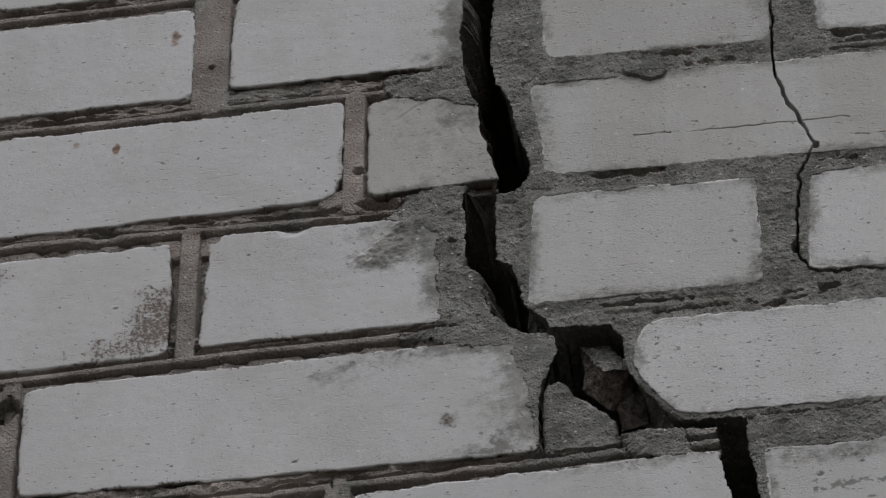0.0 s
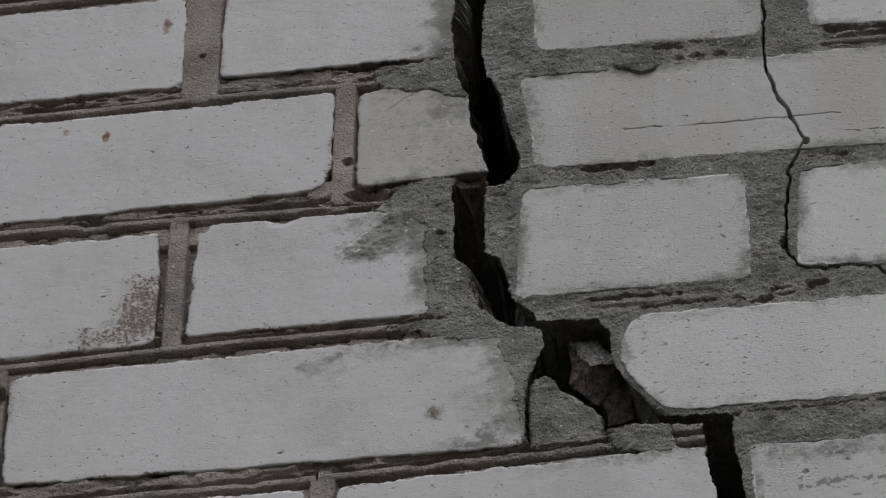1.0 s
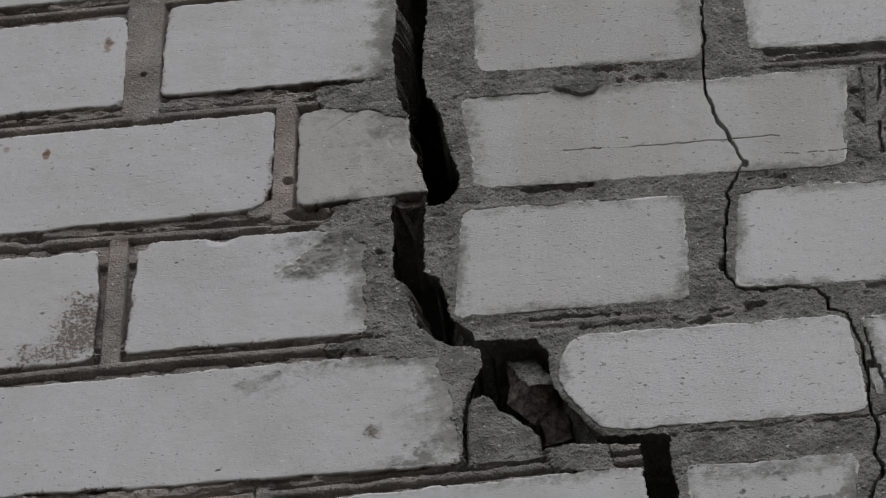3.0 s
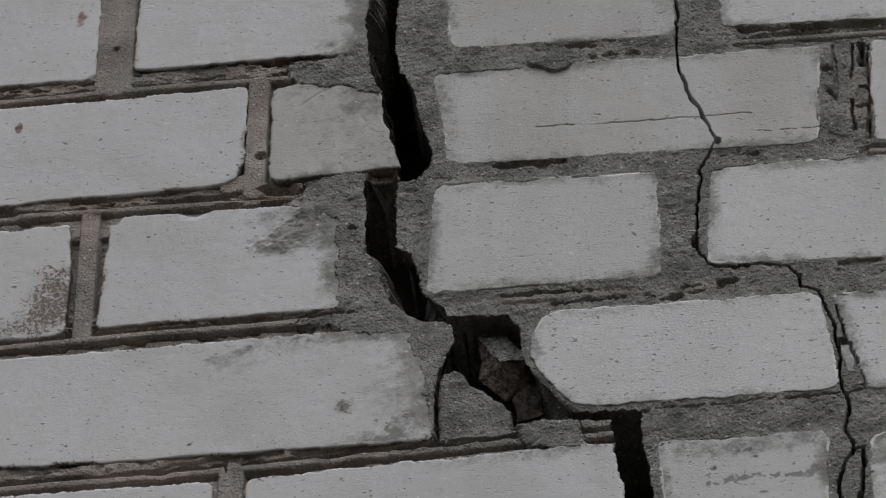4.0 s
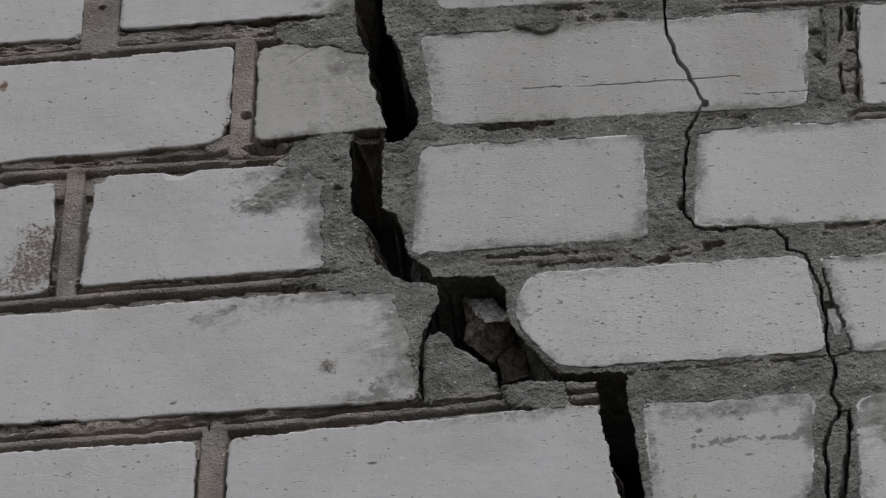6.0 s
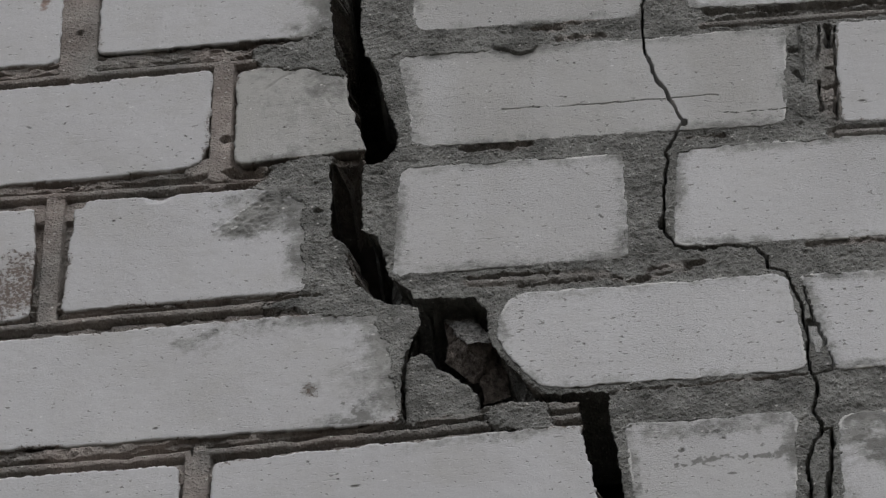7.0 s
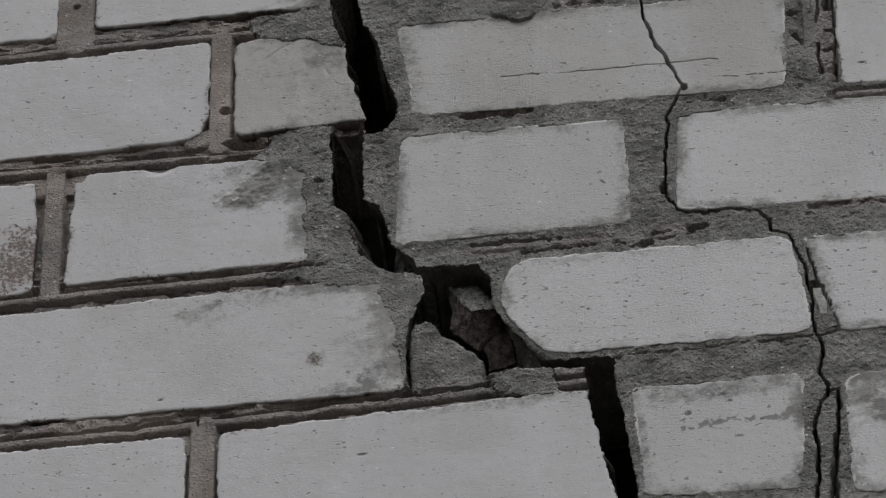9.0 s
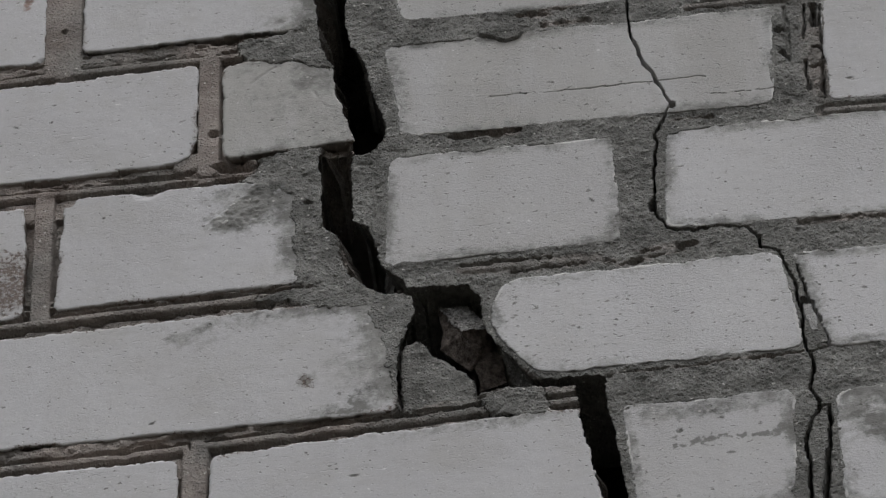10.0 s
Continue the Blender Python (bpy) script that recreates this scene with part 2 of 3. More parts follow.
def sheet(name, u, v, keep, depth, back, material, parent=None, extra=None, label="", undercut=0.0, sides=None):
    """A broken piece with a modelled face: where keep is positive the face lies at depth behind the wall's face, and its rim goes back."""
    step = u[1, 0] - u[0, 0]
    gu, gv = np.gradient(keep, step)
    norm = np.maximum(gu * gu + gv * gv, 0.25)
    near = np.abs(keep) < 0.9 * step
    pu, pv = u - np.where(near, keep * gu / norm, 0), v - np.where(near, keep * gv / norm, 0)
    good = keep > -0.45 * step
    face = good[:-1, :-1] & good[1:, :-1] & good[1:, 1:] & good[:-1, 1:]
    nu, nv = u.shape
    index = np.arange(nu * nv).reshape(nu, nv)
    a, b, c, d = index[:-1, :-1], index[1:, :-1], index[1:, 1:], index[:-1, 1:]
    quads = np.stack([a[face], b[face], c[face], d[face]], 1)
    pad = np.pad(face, 1)
    low, high = face & ~pad[1:-1, :-2], face & ~pad[1:-1, 2:]
    left, right = face & ~pad[:-2, 1:-1], face & ~pad[2:, 1:-1]
    rim = np.concatenate([np.stack([p[m], q[m]], 1) for p, q, m in ((a, b, low), (b, c, right), (c, d, high), (d, a, left))])
    co = np.stack([pu.ravel(), depth.ravel(), pv.ravel()], 1)
    ends = np.unique(rim)
    deep = []
    slope = np.stack([(gu / np.sqrt(norm)).ravel()[ends], (gv / np.sqrt(norm)).ravel()[ends]], 1)
    where = np.full(nu * nv, -1)
    where[ends] = np.arange(len(ends))
    faces = [quads]
    ring = rim
    count = nu * nv
    base = co[ends]
    for share in (0.06, 0.3, 1.0):
        layer = base.copy()
        layer[:, 1] = base[:, 1] + (back - base[:, 1]) * share
        shift = undercut * min(1.0, share * 5)
        layer[:, 0] += shift * slope[:, 0]
        layer[:, 2] += shift * slope[:, 1]
        wob = 0.8 * min(1.0, back / 40) * (share < 1)
        layer[:, 0] += wob * grain(base[:, 0] * 1.0 + 50 * share, base[:, 2], 5.0, 3)
        layer[:, 2] += wob * grain(base[:, 0], base[:, 2] + 50 * share, 5.0, 4)
        fresh = where[rim] + count
        faces.append(np.stack([ring[:, 1], ring[:, 0], fresh[:, 0], fresh[:, 1]], 1))
        ring = fresh
        deep.append(layer)
        count += len(ends)
    co = np.concatenate([co, *deep])
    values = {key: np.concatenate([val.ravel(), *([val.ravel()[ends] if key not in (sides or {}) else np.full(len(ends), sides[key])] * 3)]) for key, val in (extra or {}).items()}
    faces = np.concatenate(faces)
    used = np.unique(faces)
    renumber = np.zeros(count, int)
    renumber[used] = np.arange(len(used))
    co, faces = co[used] / 1000, renumber[faces]
    middle = (co.min(0) + co.max(0)) / 2
    me = bpy.data.meshes.new(name)
    me.vertices.add(len(co)), me.loops.add(faces.size), me.polygons.add(len(faces))
    me.vertices.foreach_set("co", (co - middle).astype(np.float32).ravel())
    me.loops.foreach_set("vertex_index", faces.astype(np.int32).ravel())
    me.polygons.foreach_set("loop_start", np.arange(0, faces.size, 4, dtype=np.int32))
    me.update(calc_edges=True)
    drop = co[faces][:, :, 1]
    me.polygons.foreach_set("use_smooth", (drop.max(1) - drop.min(1)) * 1000 < 1.6 * step)
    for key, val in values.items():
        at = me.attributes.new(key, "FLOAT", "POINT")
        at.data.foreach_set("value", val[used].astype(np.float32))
    me.materials.append(material)
    ob = new(name, me)
    ob.location = (middle[0], middle[1], middle[2] + MIDDLE)
    if parent:
        ob.parent = parent
        ob.matrix_parent_inverse = parent.matrix_basis.inverted()
    if label:
        tagged(ob, label)
    return ob


def lattice(u0, u1, v0, v1, step):
    return np.meshgrid(np.arange(u0, u1 + step, step), np.arange(v0, v1 + step, step), indexing="ij")


# ---- the cracks ----
CRACK_LEFT = [(9, 320), (11, 238), (11.3, 207), (9.6, 177), (10.4, 152), (13.8, 132), (18, 112), (19.8, 88), (24.8, 68.4), (27.8, 52), (26, 47.4), (12, 45.6), (10.3, 41), (10.8, 20.8),
              (11.4, -12.5), (18.3, -20.3), (22.3, -38.3), (23, -51.2), (29, -58.6), (37, -69.7), (53.2, -74.1), (54, -86.8), (48.5, -105.7), (45.4, -117.5), (45.0, -155.5)]
CRACK_LEDGE = [(80.5, -150.4), (94, -148.6), (113.5, -150), (127.9, -151), (127, -158.7), (128, -174.5), (130, -190), (131.7, -203), (134, -223.6), (136.8, -239), (143, -320)]
CRACK_RIGHT = [(155, -320), (146.1, -233), (144.6, -207), (141.9, -180.6), (140.4, -160.8), (142.4, -147.5), (112.3, -146), (107.2, -141.6), (97.3, -125.9), (89.8, -112.5), (86.2, -99.6),
               (85.4, -82.9), (80.4, -71.5), (58.7, -69.6), (50.6, -68.6), (49.6, -60.9), (38.6, -49.6), (36.9, -36.5), (33.6, -18.6), (26.1, -12.9), (26, 22.6), (26.7, 38.3)]
CRACK_RIGHT_TOP = [(36.3, 39.2), (42.4, 50.4), (44.2, 57.9), (40.4, 76.3), (36.9, 90.3), (35.5, 108.7), (32.7, 121.8), (30.2, 128.2), (27.2, 130), (26.6, 143), (25.2, 150), (25.5, 178.3), (28.1, 234.4), (29, 320)]
CRACK = CRACK_LEFT + CRACK_LEDGE + CRACK_RIGHT + CRACK_RIGHT_TOP
SPINE = [(20, 320), (18, 207), (17, 152), (27, 88), (34, 52), (18, 30), (18, -12), (30, -45), (50, -72), (90, -120), (112, -148), (134, -150), (136, -200), (149, -320)]
FINE_A = [(175, 223), (171.5, 180), (170.6, 146), (170, 126.7), (170.2, 109.8), (173, 95), (178.9, 75.1), (185.8, 50.7), (182.2, 39.9), (177.2, 27.1), (174.7, 5.2), (172, -25.2), (172.2, -30),
          (175.1, -37.7), (177.3, -45.9)]
FINE_B = [(177.3, -45.9), (181.2, -47.9), (192.9, -49.4), (202.1, -48.6), (215, -51.4), (219.6, -59.2), (220.4, -67.5), (228.5, -71.6), (230.7, -86.1), (234, -94.5), (234.6, -109.5), (235.2, -116.5),
          (234.3, -126.2), (234.2, -144), (235.4, -148.4), (237, -156.1), (235.7, -166.7), (233.1, -172.9), (237.1, -184), (237.3, -187), (231.9, -196.4), (229.3, -205.7), (227.8, -231), (226, -262)]
FINE_C = [(237.3, -186.5), (242.3, -186.6), (239.7, -207), (235.7, -231.8), (233, -262)]
FINE_D = [(236, -85), (239.3, -110), (242.6, -125.3), (244.8, -137.2), (244.8, -145), (235.2, -147.6)]
HAIR = [(97, 73.7), (109, 73.2), (145, 72.2), (178, 70.8), (205, 70.1)]
HAIR_LOW = [(206, 54.7), (220, 54.5), (238, 54.7)]


def crack_gap(u, v):
    """Distance from the open crack, positive on sound masonry, with a crumbled edge."""
    return -inside(u, v, CRACK) + 0.9 * grain(u, v, 9, 1) + 0.5 * grain(u, v, 2.6, 2, 2)


def fine_cracks(u, v):
    """Depth of the thin cracks that run beside the open one."""
    wu, wv = u + 1.1 * grain(u, v, 8, 5), v + 1.1 * grain(u, v, 8, 6)
    a, b, c = along(wu, wv, FINE_A), along(wu, wv, FINE_B), along(wu, wv, FINE_C)
    deep = 30 * ramp(-a, -0.54 - 0.45 * ramp(v, 45, 75) * ramp(-v, -130, -90), -0.15)
    deep = np.maximum(deep, 30 * ramp(-b, -0.62 - 0.25 * ramp(-v, 140, 190), -0.3))
    deep = np.maximum(deep, 14 * ramp(-c, -0.8 - 1.1 * ramp(-v, 185, 250), -0.4))
    deep = np.maximum(deep, 14 * ramp(-np.hypot((u - 171.8) / 1.6, (v + 27.5) / 4.2), -1.2, -0.8))
    deep = np.maximum(deep, 30 * ramp(-np.hypot((u - 186.8) / 1.3, (v - 49.5) / 2.4) - 0.3 * grain(u, v, 3, 7), -1.2, -0.8))
    deep = np.maximum(deep, 14 * ramp(-np.hypot((u - 236.8) / 1.9, (v + 112) / 3.4) - 0.2 * grain(u, v, 3, 7), -1.2, -0.8))
    deep = np.maximum(deep, 5 * ramp(-along(wu, wv, FINE_D), -0.6 - 0.5 * ramp(-v, 118, 146), -0.2))
    hair = np.minimum(along(wu, v + 1.0 * grain(u, v, 6, 8), HAIR), 0.15 + along(wu, v + 1.2 * grain(u, v, 6, 8), HAIR_LOW))
    return np.maximum(deep, 2.6 * ramp(-hair, -0.42, -0.05) * ramp(grain(u, v, 14, 9), -0.8, 0.0))


FRACTURES = [[(-26, 105), (-14.5, 118), (-4, 125.5), (5, 120.5), (17, 113)], [(-52.6, -153), (-52.3, -167)], [(8, 96), (13, 84), (20, 78)]]


def fractures(u, v):
    """Shallow broken lines on the older bricks and joints."""
    d = np.full(np.shape(u), 99.0)
    for pts in FRACTURES:
        d = np.minimum(d, along(u + 0.9 * grain(u, v, 6, 91), v + 0.9 * grain(u, v, 6, 92), pts))
    return ramp(-d, -0.8, -0.2) * ramp(grain(u, v, 9, 93), -0.7, 0.0)


def blot(u, v, cu, cv, ru, rv, turn=0.0, edge=0.4, seed=0):
    """A ragged stain about 1 in its middle and 0 outside."""
    reach = 1.9 * max(ru, rv)
    i0, i1 = np.searchsorted(u[:, 0], (cu - reach, cu + reach))
    j0, j1 = np.searchsorted(v[0], (cv - reach, cv + reach))
    whole = np.zeros(u.shape)
    if i1 <= i0 or j1 <= j0:
        return whole
    u, v = u[i0:i1, j0:j1], v[i0:i1, j0:j1]
    c, s = math.cos(radians(turn)), math.sin(radians(turn))
    x, y = ((u - cu) * c + (v - cv) * s) / ru, (-(u - cu) * s + (v - cv) * c) / rv
    whole[i0:i1, j0:j1] = ramp(-np.hypot(x, y) - edge * grain(u, v, max(1.6, 0.6 * min(ru, rv)), seed + 20), -1.45, -0.25)
    return whole


def cement_stain(u, v):
    """Thin cement slurry dragged over the brick faces."""
    s = np.zeros(np.shape(u))
    for k, (cu, cv, ru, rv, turn, amount) in enumerate((
            (8, 190, 12, 46, 0, 1.0), (-8, 160, 13, 8, 20, 0.5), (8, 108, 16, 17, -35, 0.75), (5, 62, 24, 14, 10, 0.3), (-6, 128, 34, 5, 0, 0.7),
            (-7, 12, 15, 21, 0, 0.9), (-30, 22, 18, 8, 20, 0.6), (-22, 8, 22, 15, 30, 0.55), (34, -112, 12, 40, 0, 0.75), (20, -152, 24, 6, 0, 0.5), (0, -8, 8, 20, 0, 0.55), (-1, -38, 5, 16, 0, 0.5), (10, -76, 44, 8, 0, 0.8),
            (45, -110, 17, 56, 0, 1.1), (36, -112, 24, 58, 0, 0.45), (-10, -78, 70, 9, 0, 0.35), (20, 60, 20, 30, 0, 0.4), (-2, 95, 36, 34, 0, 0.3), (36, -85, 22, 12, 0, 0.6), (-45, -88, 14, 9, 35, 0.35), (2, -128, 6, 7, 0, 0.5), (27, -145, 7, 9, 0, 0.7), (20, -153, 20, 4, 0, 0.6),
            (50, 190, 6, 40, 0, 0.6), (166, 190, 10, 36, 0, 0.55), (48, 85, 8, 40, 0, 0.75), (110, 124, 60, 5, 0, 0.5), (190, 46, 50, 5, 0, 0.5), (42, -8, 6, 44, 0, 0.7),
            (96, 31, 60, 5, 0, 0.6), (154, -10, 4, 40, 0, 0.4), (240, 27, 60, 6, 0, 0.55), (240, -52, 60, 4, 0, 0.5), (92, -95, 5, 26, 0, 0.7), (104, -138, 8, 9, -45, 0.7),
            (185, -179, 45, 7, 0, 0.7), (150, -212, 5, 40, 0, 0.6), (262, -205, 20, 12, -50, 0.7), (251, -190, 12, 20, 0, 0.9), (266, -181, 26, 11, 0, 1.1),
            (80, -172, 50, 5, 0, 0.5), (244, 85, 5, 40, 0, 0.5), (238, -110, 4, 30, 10, 0.4), (196, 180, 6, 40, 0, 0.5))):
        s = np.maximum(s, amount * blot(u, v, cu, cv, ru, rv, turn, 0.45, k))
    return s


def crust(u, v):
    """Dark weathered crust and old dirt on the faces."""
    s = blot(u, v, -144, -38, 15, 30, 0, 0.55, 60)
    s = np.maximum(s, 0.8 * blot(u, v, -155, -50, 26, 12, 0, 0.55, 61))
    s = np.maximum(s, 0.75 * blot(u, v, 2, -128, 5, 6, 0, 0.4, 62))
    s = np.maximum(s, 0.6 * blot(u, v, -226, 17, 12, 9, 0, 0.5, 63))
    return s


# small crisp splashes of cement: place, half sizes, turn
SPOTS = [(183, -201, 7, 3.8, 0), (173, -192.3, 2.4, 1.4, 0), (170.4, -197, 1.8, 1.5, 0), (192.6, -198.7, 3.6, 1.9, -10), (200.5, -200.5, 4.6, 1.9, 0), (209, -201, 5.5, 2.2, 5), (218, -199.5, 6.5, 5, 0), (189.7, -182.2, 1.8, 1.3, 0),
         (192.2, -186.6, 1.2, 1.2, 0), (194.5, -211, 2.4, 1.0, 0), (173, -203, 3, 1.0, 0), (170, -202, 1.6, 2.4, 0), (28, -148, 5, 7, 20), (22, -153, 7, 2.6, 0), (14, -153.5, 6, 1.5, 0), (2, -128, 3.2, 3.6, 0),
         (262, -203, 12, 8, -50), (18, -140, 1.6, 1.2, 0)]
# thick scraped cement on the brick faces: outline, height
SCRAPES = [([(-47, 1.5), (-34.9, 12.5), (-26, 19), (-16, 27), (-4, 25), (-10, 6), (-17, -5), (-30.3, -10.6), (-45.1, -5)], 0.95),
           ([(-64, -86), (-54, -81), (-42, -73), (-35, -76), (-44, -86), (-58, -93)], 0.25)]
LIPS = [[(-46, -3), (-38.7, 2.2)], [(-36, 6), (-31.5, 11.5), (-27, 13)], [(-41, -6), (-36, -2)]]


def scrape(u, v):
    """Cover and height of the scraped cement."""
    cover, height = np.zeros(u.shape), np.zeros(u.shape)
    for pts, tall in SCRAPES:
        us, vs = [p[0] for p in pts], [p[1] for p in pts]
        i0, i1 = np.searchsorted(u[:, 0], (min(us) - 8, max(us) + 8))
        j0, j1 = np.searchsorted(v[0], (min(vs) - 8, max(vs) + 8))
        if i1 <= i0 or j1 <= j0:
            continue
        a, b = u[i0:i1, j0:j1], v[i0:i1, j0:j1]
        # dragged up to the right by the trowel
        x, y = 0.82 * a + 0.57 * b, -0.57 * a + 0.82 * b
        drag = 0.55 * grain(a, b, 1.9, 87, 2) + 0.55 * grain(a, b, 5, 88, 4)
        m = ramp(inside(a, b, pts) + 5.0 * grain(x / 2, y, 7, 86, 4) + 1.5 * grain(a, b, 2.2, 90, 2), -4.0, 5.0)
        cover[i0:i1, j0:j1] = np.maximum(cover[i0:i1, j0:j1], m * min(1.0, 0.3 + tall))
        height[i0:i1, j0:j1] += tall * m * (0.25 + drag)
    return cover, height


def rust(u, v):
    s = np.maximum(0.9 * blot(u, v, -169, 111, 2.4, 5, 0, 0.2, 70), 0.55 * blot(u, v, -190, 118, 2.6, 5, 0, 0.2, 71))
    return np.maximum(s, 0.6 * blot(u, v, -142, 203, 3.0, 12, 0, 0.4, 72))


# ---- the wall ----
wall = tagged(new("wall_north"), "white brick wall split by a wide stepped crack", "brick wall", kind="structure")
BLOCKS = []
# small nicks and specks: place, half sizes and turn
MARKS = [(-144, 94.4, 0.5, 1.8, 50), (-125.9, 94.9, 0.5, 1.3, -20), (-162.1, -18.6, 1.1, 0.9, 0), (-97.1, 12, 0.9, 0.9, 0), (-70.4, -146.2, 1.3, 0.9, 20), (-13.3, 75.4, 0.9, 0.8, 0),
         (128.5, 79.7, 0.8, 0.6, 0), (142.5, -18.5, 0.6, 2.2, 35), (-129.1, -140.1, 0.7, 0.7, 0), (131.1, -113.2, 0.7, 0.9, 0), (23.4, -198.2, 2.6, 0.8, 0), (275.5, 55, 2.0, 0.8, 0), (-125, 109, 0.8, 0.6, 0)]


# newer cement, smeared over the joints and brick ends beside the crack
PATCHES = [
    [(-32, 146), (-7, 149), (9, 158), (11, 205), (13, 260), (13, 152), (20, 123), (16, 112), (-1, 123.5), (-28, 126.5)],
    [(-31, 29), (-20, 36), (-22, 47), (-4, 52.5), (14, 51), (13, -12), (19, -20), (24, -51), (38, -68), (-5, -56.2), (-3.5, -44), (-2.5, -14), (-5, 12), (-18, 22)],
    [(-34, -64), (-2, -57), (38, -66), (58, -72), (56, -98), (48, -117), (47, -158), (42, -153), (39, -125), (38, -100), (31, -80), (-7, -70)],
    [(-75, 246), (-20, 240), (-12, 236), (-18, 229), (-50, 234), (-90, 240)],
    [(84.4, -152.9), (94.7, -147.5), (108.6, -146), (114.1, -152.9), (114.4, -166.2), (106, -169), (96.7, -167.8), (86.7, -164.6)]]


def brick(corners, k=2.5, step=0.8, dusty=0.0, chips=(), set_back=0.0, seed=0, smear=0.0):
    """One white brick. corners: its face, anticlockwise from below left; chips: (u, v, radius, depth) knocked out of it."""
    us, vs = [c[0] for c in corners], [c[1] for c in corners]
    BLOCKS.append(corners)
    u, v = lattice(min(us) - 3, max(us) + 3, min(vs) - 3, max(vs) + 3, step)
    edge = blocky(u, v, corners, k) + 0.95 * grain(u, v, 14, seed + 30, 4) + 0.6 * grain(u, v, 3.5, seed + 31, 3)
    gap = crack_gap(u, v) if min(us) < 165 and max(us) > 0 else np.full(u.shape, 99.0)
    cut = float(gap.min()) < 0
    keep = np.minimum(edge, gap)
    depth = set_back + 0.35 * grain(u, v, 60, seed + 32, 2) + 0.10 * grain(u, v, 5, seed + 33, 3)
    radius = (0.9 if smear == 0 else 0.45) + 0.3 * grain(u, v, 10, seed + 34, 2)
    bend = np.clip(radius - keep, 0, radius)
    depth = depth + radius - np.sqrt(np.maximum(radius * radius - bend * bend, 0))
    for cu, cv, r, deep in chips:
        depth = depth + deep * ramp(-np.hypot(u - cu, v - cv) - 0.35 * r * grain(u, v, r * 1.2, seed + 35), -r, -0.3 * r)
    if min(us) < 30 and max(us) > -60:
        depth = depth + 0.6 * fractures(u, v)
    if max(us) > 160:
        depth = depth + fine_cracks(u, v)
    veil = 0.55 + 0.8 * grain(u, v, 18, seed + 39, 4)
    stain = np.maximum(cement_stain(u, v), smear * np.clip(veil, 0, 1) * ramp(-edge, -11, -0.5))
    if min(us) < 60 and max(us) > -60 and not smear:
        near = np.full(u.shape, -99.0)
        for pts in PATCHES:
            near = np.maximum(near, inside(u, v, pts))
        stain = np.maximum(stain, np.clip(0.72 + 0.8 * grain(u, v, 13, seed + 95, 4), 0, 1) * ramp(near, -15, -0.5))
    smeared, height = scrape(u, v)
    depth = depth - height
    stain = np.maximum(stain, 1.15 * smeared)
    spot = np.zeros(u.shape)
    for k, (cu, cv, ru, rv, turn) in enumerate(SPOTS):
        spot = np.maximum(spot, blot(u, v, cu, cv, ru, rv, turn, 0.75, k + 100))
    lips = np.zeros(u.shape)
    if min(us) < 20 and max(us) > -60:
        for pts in LIPS:
            lips = np.maximum(lips, ramp(-along(u + 1.5 * grain(u, v, 5, 97), v + 1.5 * grain(u, v, 5, 98), pts), -1.5, -0.2) * ramp(grain(u, v, 4, 96), -0.5, 0.4))
        depth = depth - 0.6 * lips
    mark = np.zeros(u.shape)
    for k, (cu, cv, ru, rv, turn) in enumerate(MARKS):
        mark = np.maximum(mark, blot(u, v, cu, cv, ru, rv, turn, 0.2, k))
    dirt = crust(u, v)
    if not smear:
        dirt = np.maximum(dirt, 0.7 * ramp(-edge, -4.5, 0) * ramp(grain(u, v, 20, seed + 94, 4), 0.0, 0.6))
    depth = depth - 0.25 * stain * (0.6 + 0.8 * grain(u, v, 3, seed + 36)) + 0.5 * dirt * np.maximum(0, grain(u, v, 2.6, seed + 37))
    extra = {"cement": stain, "dirt": dirt, "rust": rust(u, v), "warm": 0 * u, "dusty": dusty + 0 * u, "mark": mark, "spot": spot, "coarse": (1.0 if smear else 0.15) + 0 * u, "pale": np.maximum(lips, (1.0 if smear else 0.45) * ramp(-edge, -3.2, -0.4) * ramp(grain(u, v, 22, seed + 38), -0.1, 0.6))}
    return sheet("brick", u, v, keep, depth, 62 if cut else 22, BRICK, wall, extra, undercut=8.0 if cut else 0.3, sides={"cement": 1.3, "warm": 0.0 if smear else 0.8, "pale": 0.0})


brick([(-305, 246), (-46, 244), (-46, 322), (-310, 325)], seed=1)
brick([(-40, 249), (60, 250), (60, 325), (-40, 325)], seed=2)
brick([(-250.6, 148.3), (-131.1, 148.5), (-132.7, 226), (-254, 228)], seed=3, chips=[(-142, 203, 4, 0.8), (-131, 149, 4, 2)])
brick([(-112.8, 151.5), (24, 151), (24, 232), (-110.5, 231)], seed=4, chips=[(-9, 158, 4, 1.0)])
brick([(52.7, 146), (170, 141), (174, 232), (50.8, 238)], seed=5, smear=0.9, dusty=0.55)
brick([(193.4, 144.2), (312, 138), (316, 226), (191.5, 232)], seed=6, smear=0.9)
brick([(-301, 47.4), (-60.5, 48.6), (-54.5, 51.5), (-51.6, 58), (-50.7, 128.6), (-306, 130)], k=2.0, seed=7, chips=[(-169, 111, 2.5, 0.8)])
brick([(-38.1, 48.5), (36, 51), (26.5, 127), (-38.4, 127.5)], k=3.0, seed=8, dusty=1.0)
brick([(51.5, 49), (236.5, 41.4), (242.7, 121), (44.4, 127)], step=0.45, seed=9, smear=0.9, dusty=0.75)
brick([(263, 39), (384, 32), (388, 116), (267.5, 122)], seed=10)
brick([(-290, -58.5), (-134.5, -57.5), (-136.1, 27.8), (-296, 27.8)], seed=11)
brick([(-119.4, -54.3), (-0.5, -56), (0.5, 27), (-117, 30)], k=1.6, step=0.5, seed=12, chips=[(-117, 30, 7, 5), (-75, 31, 12, 3)])
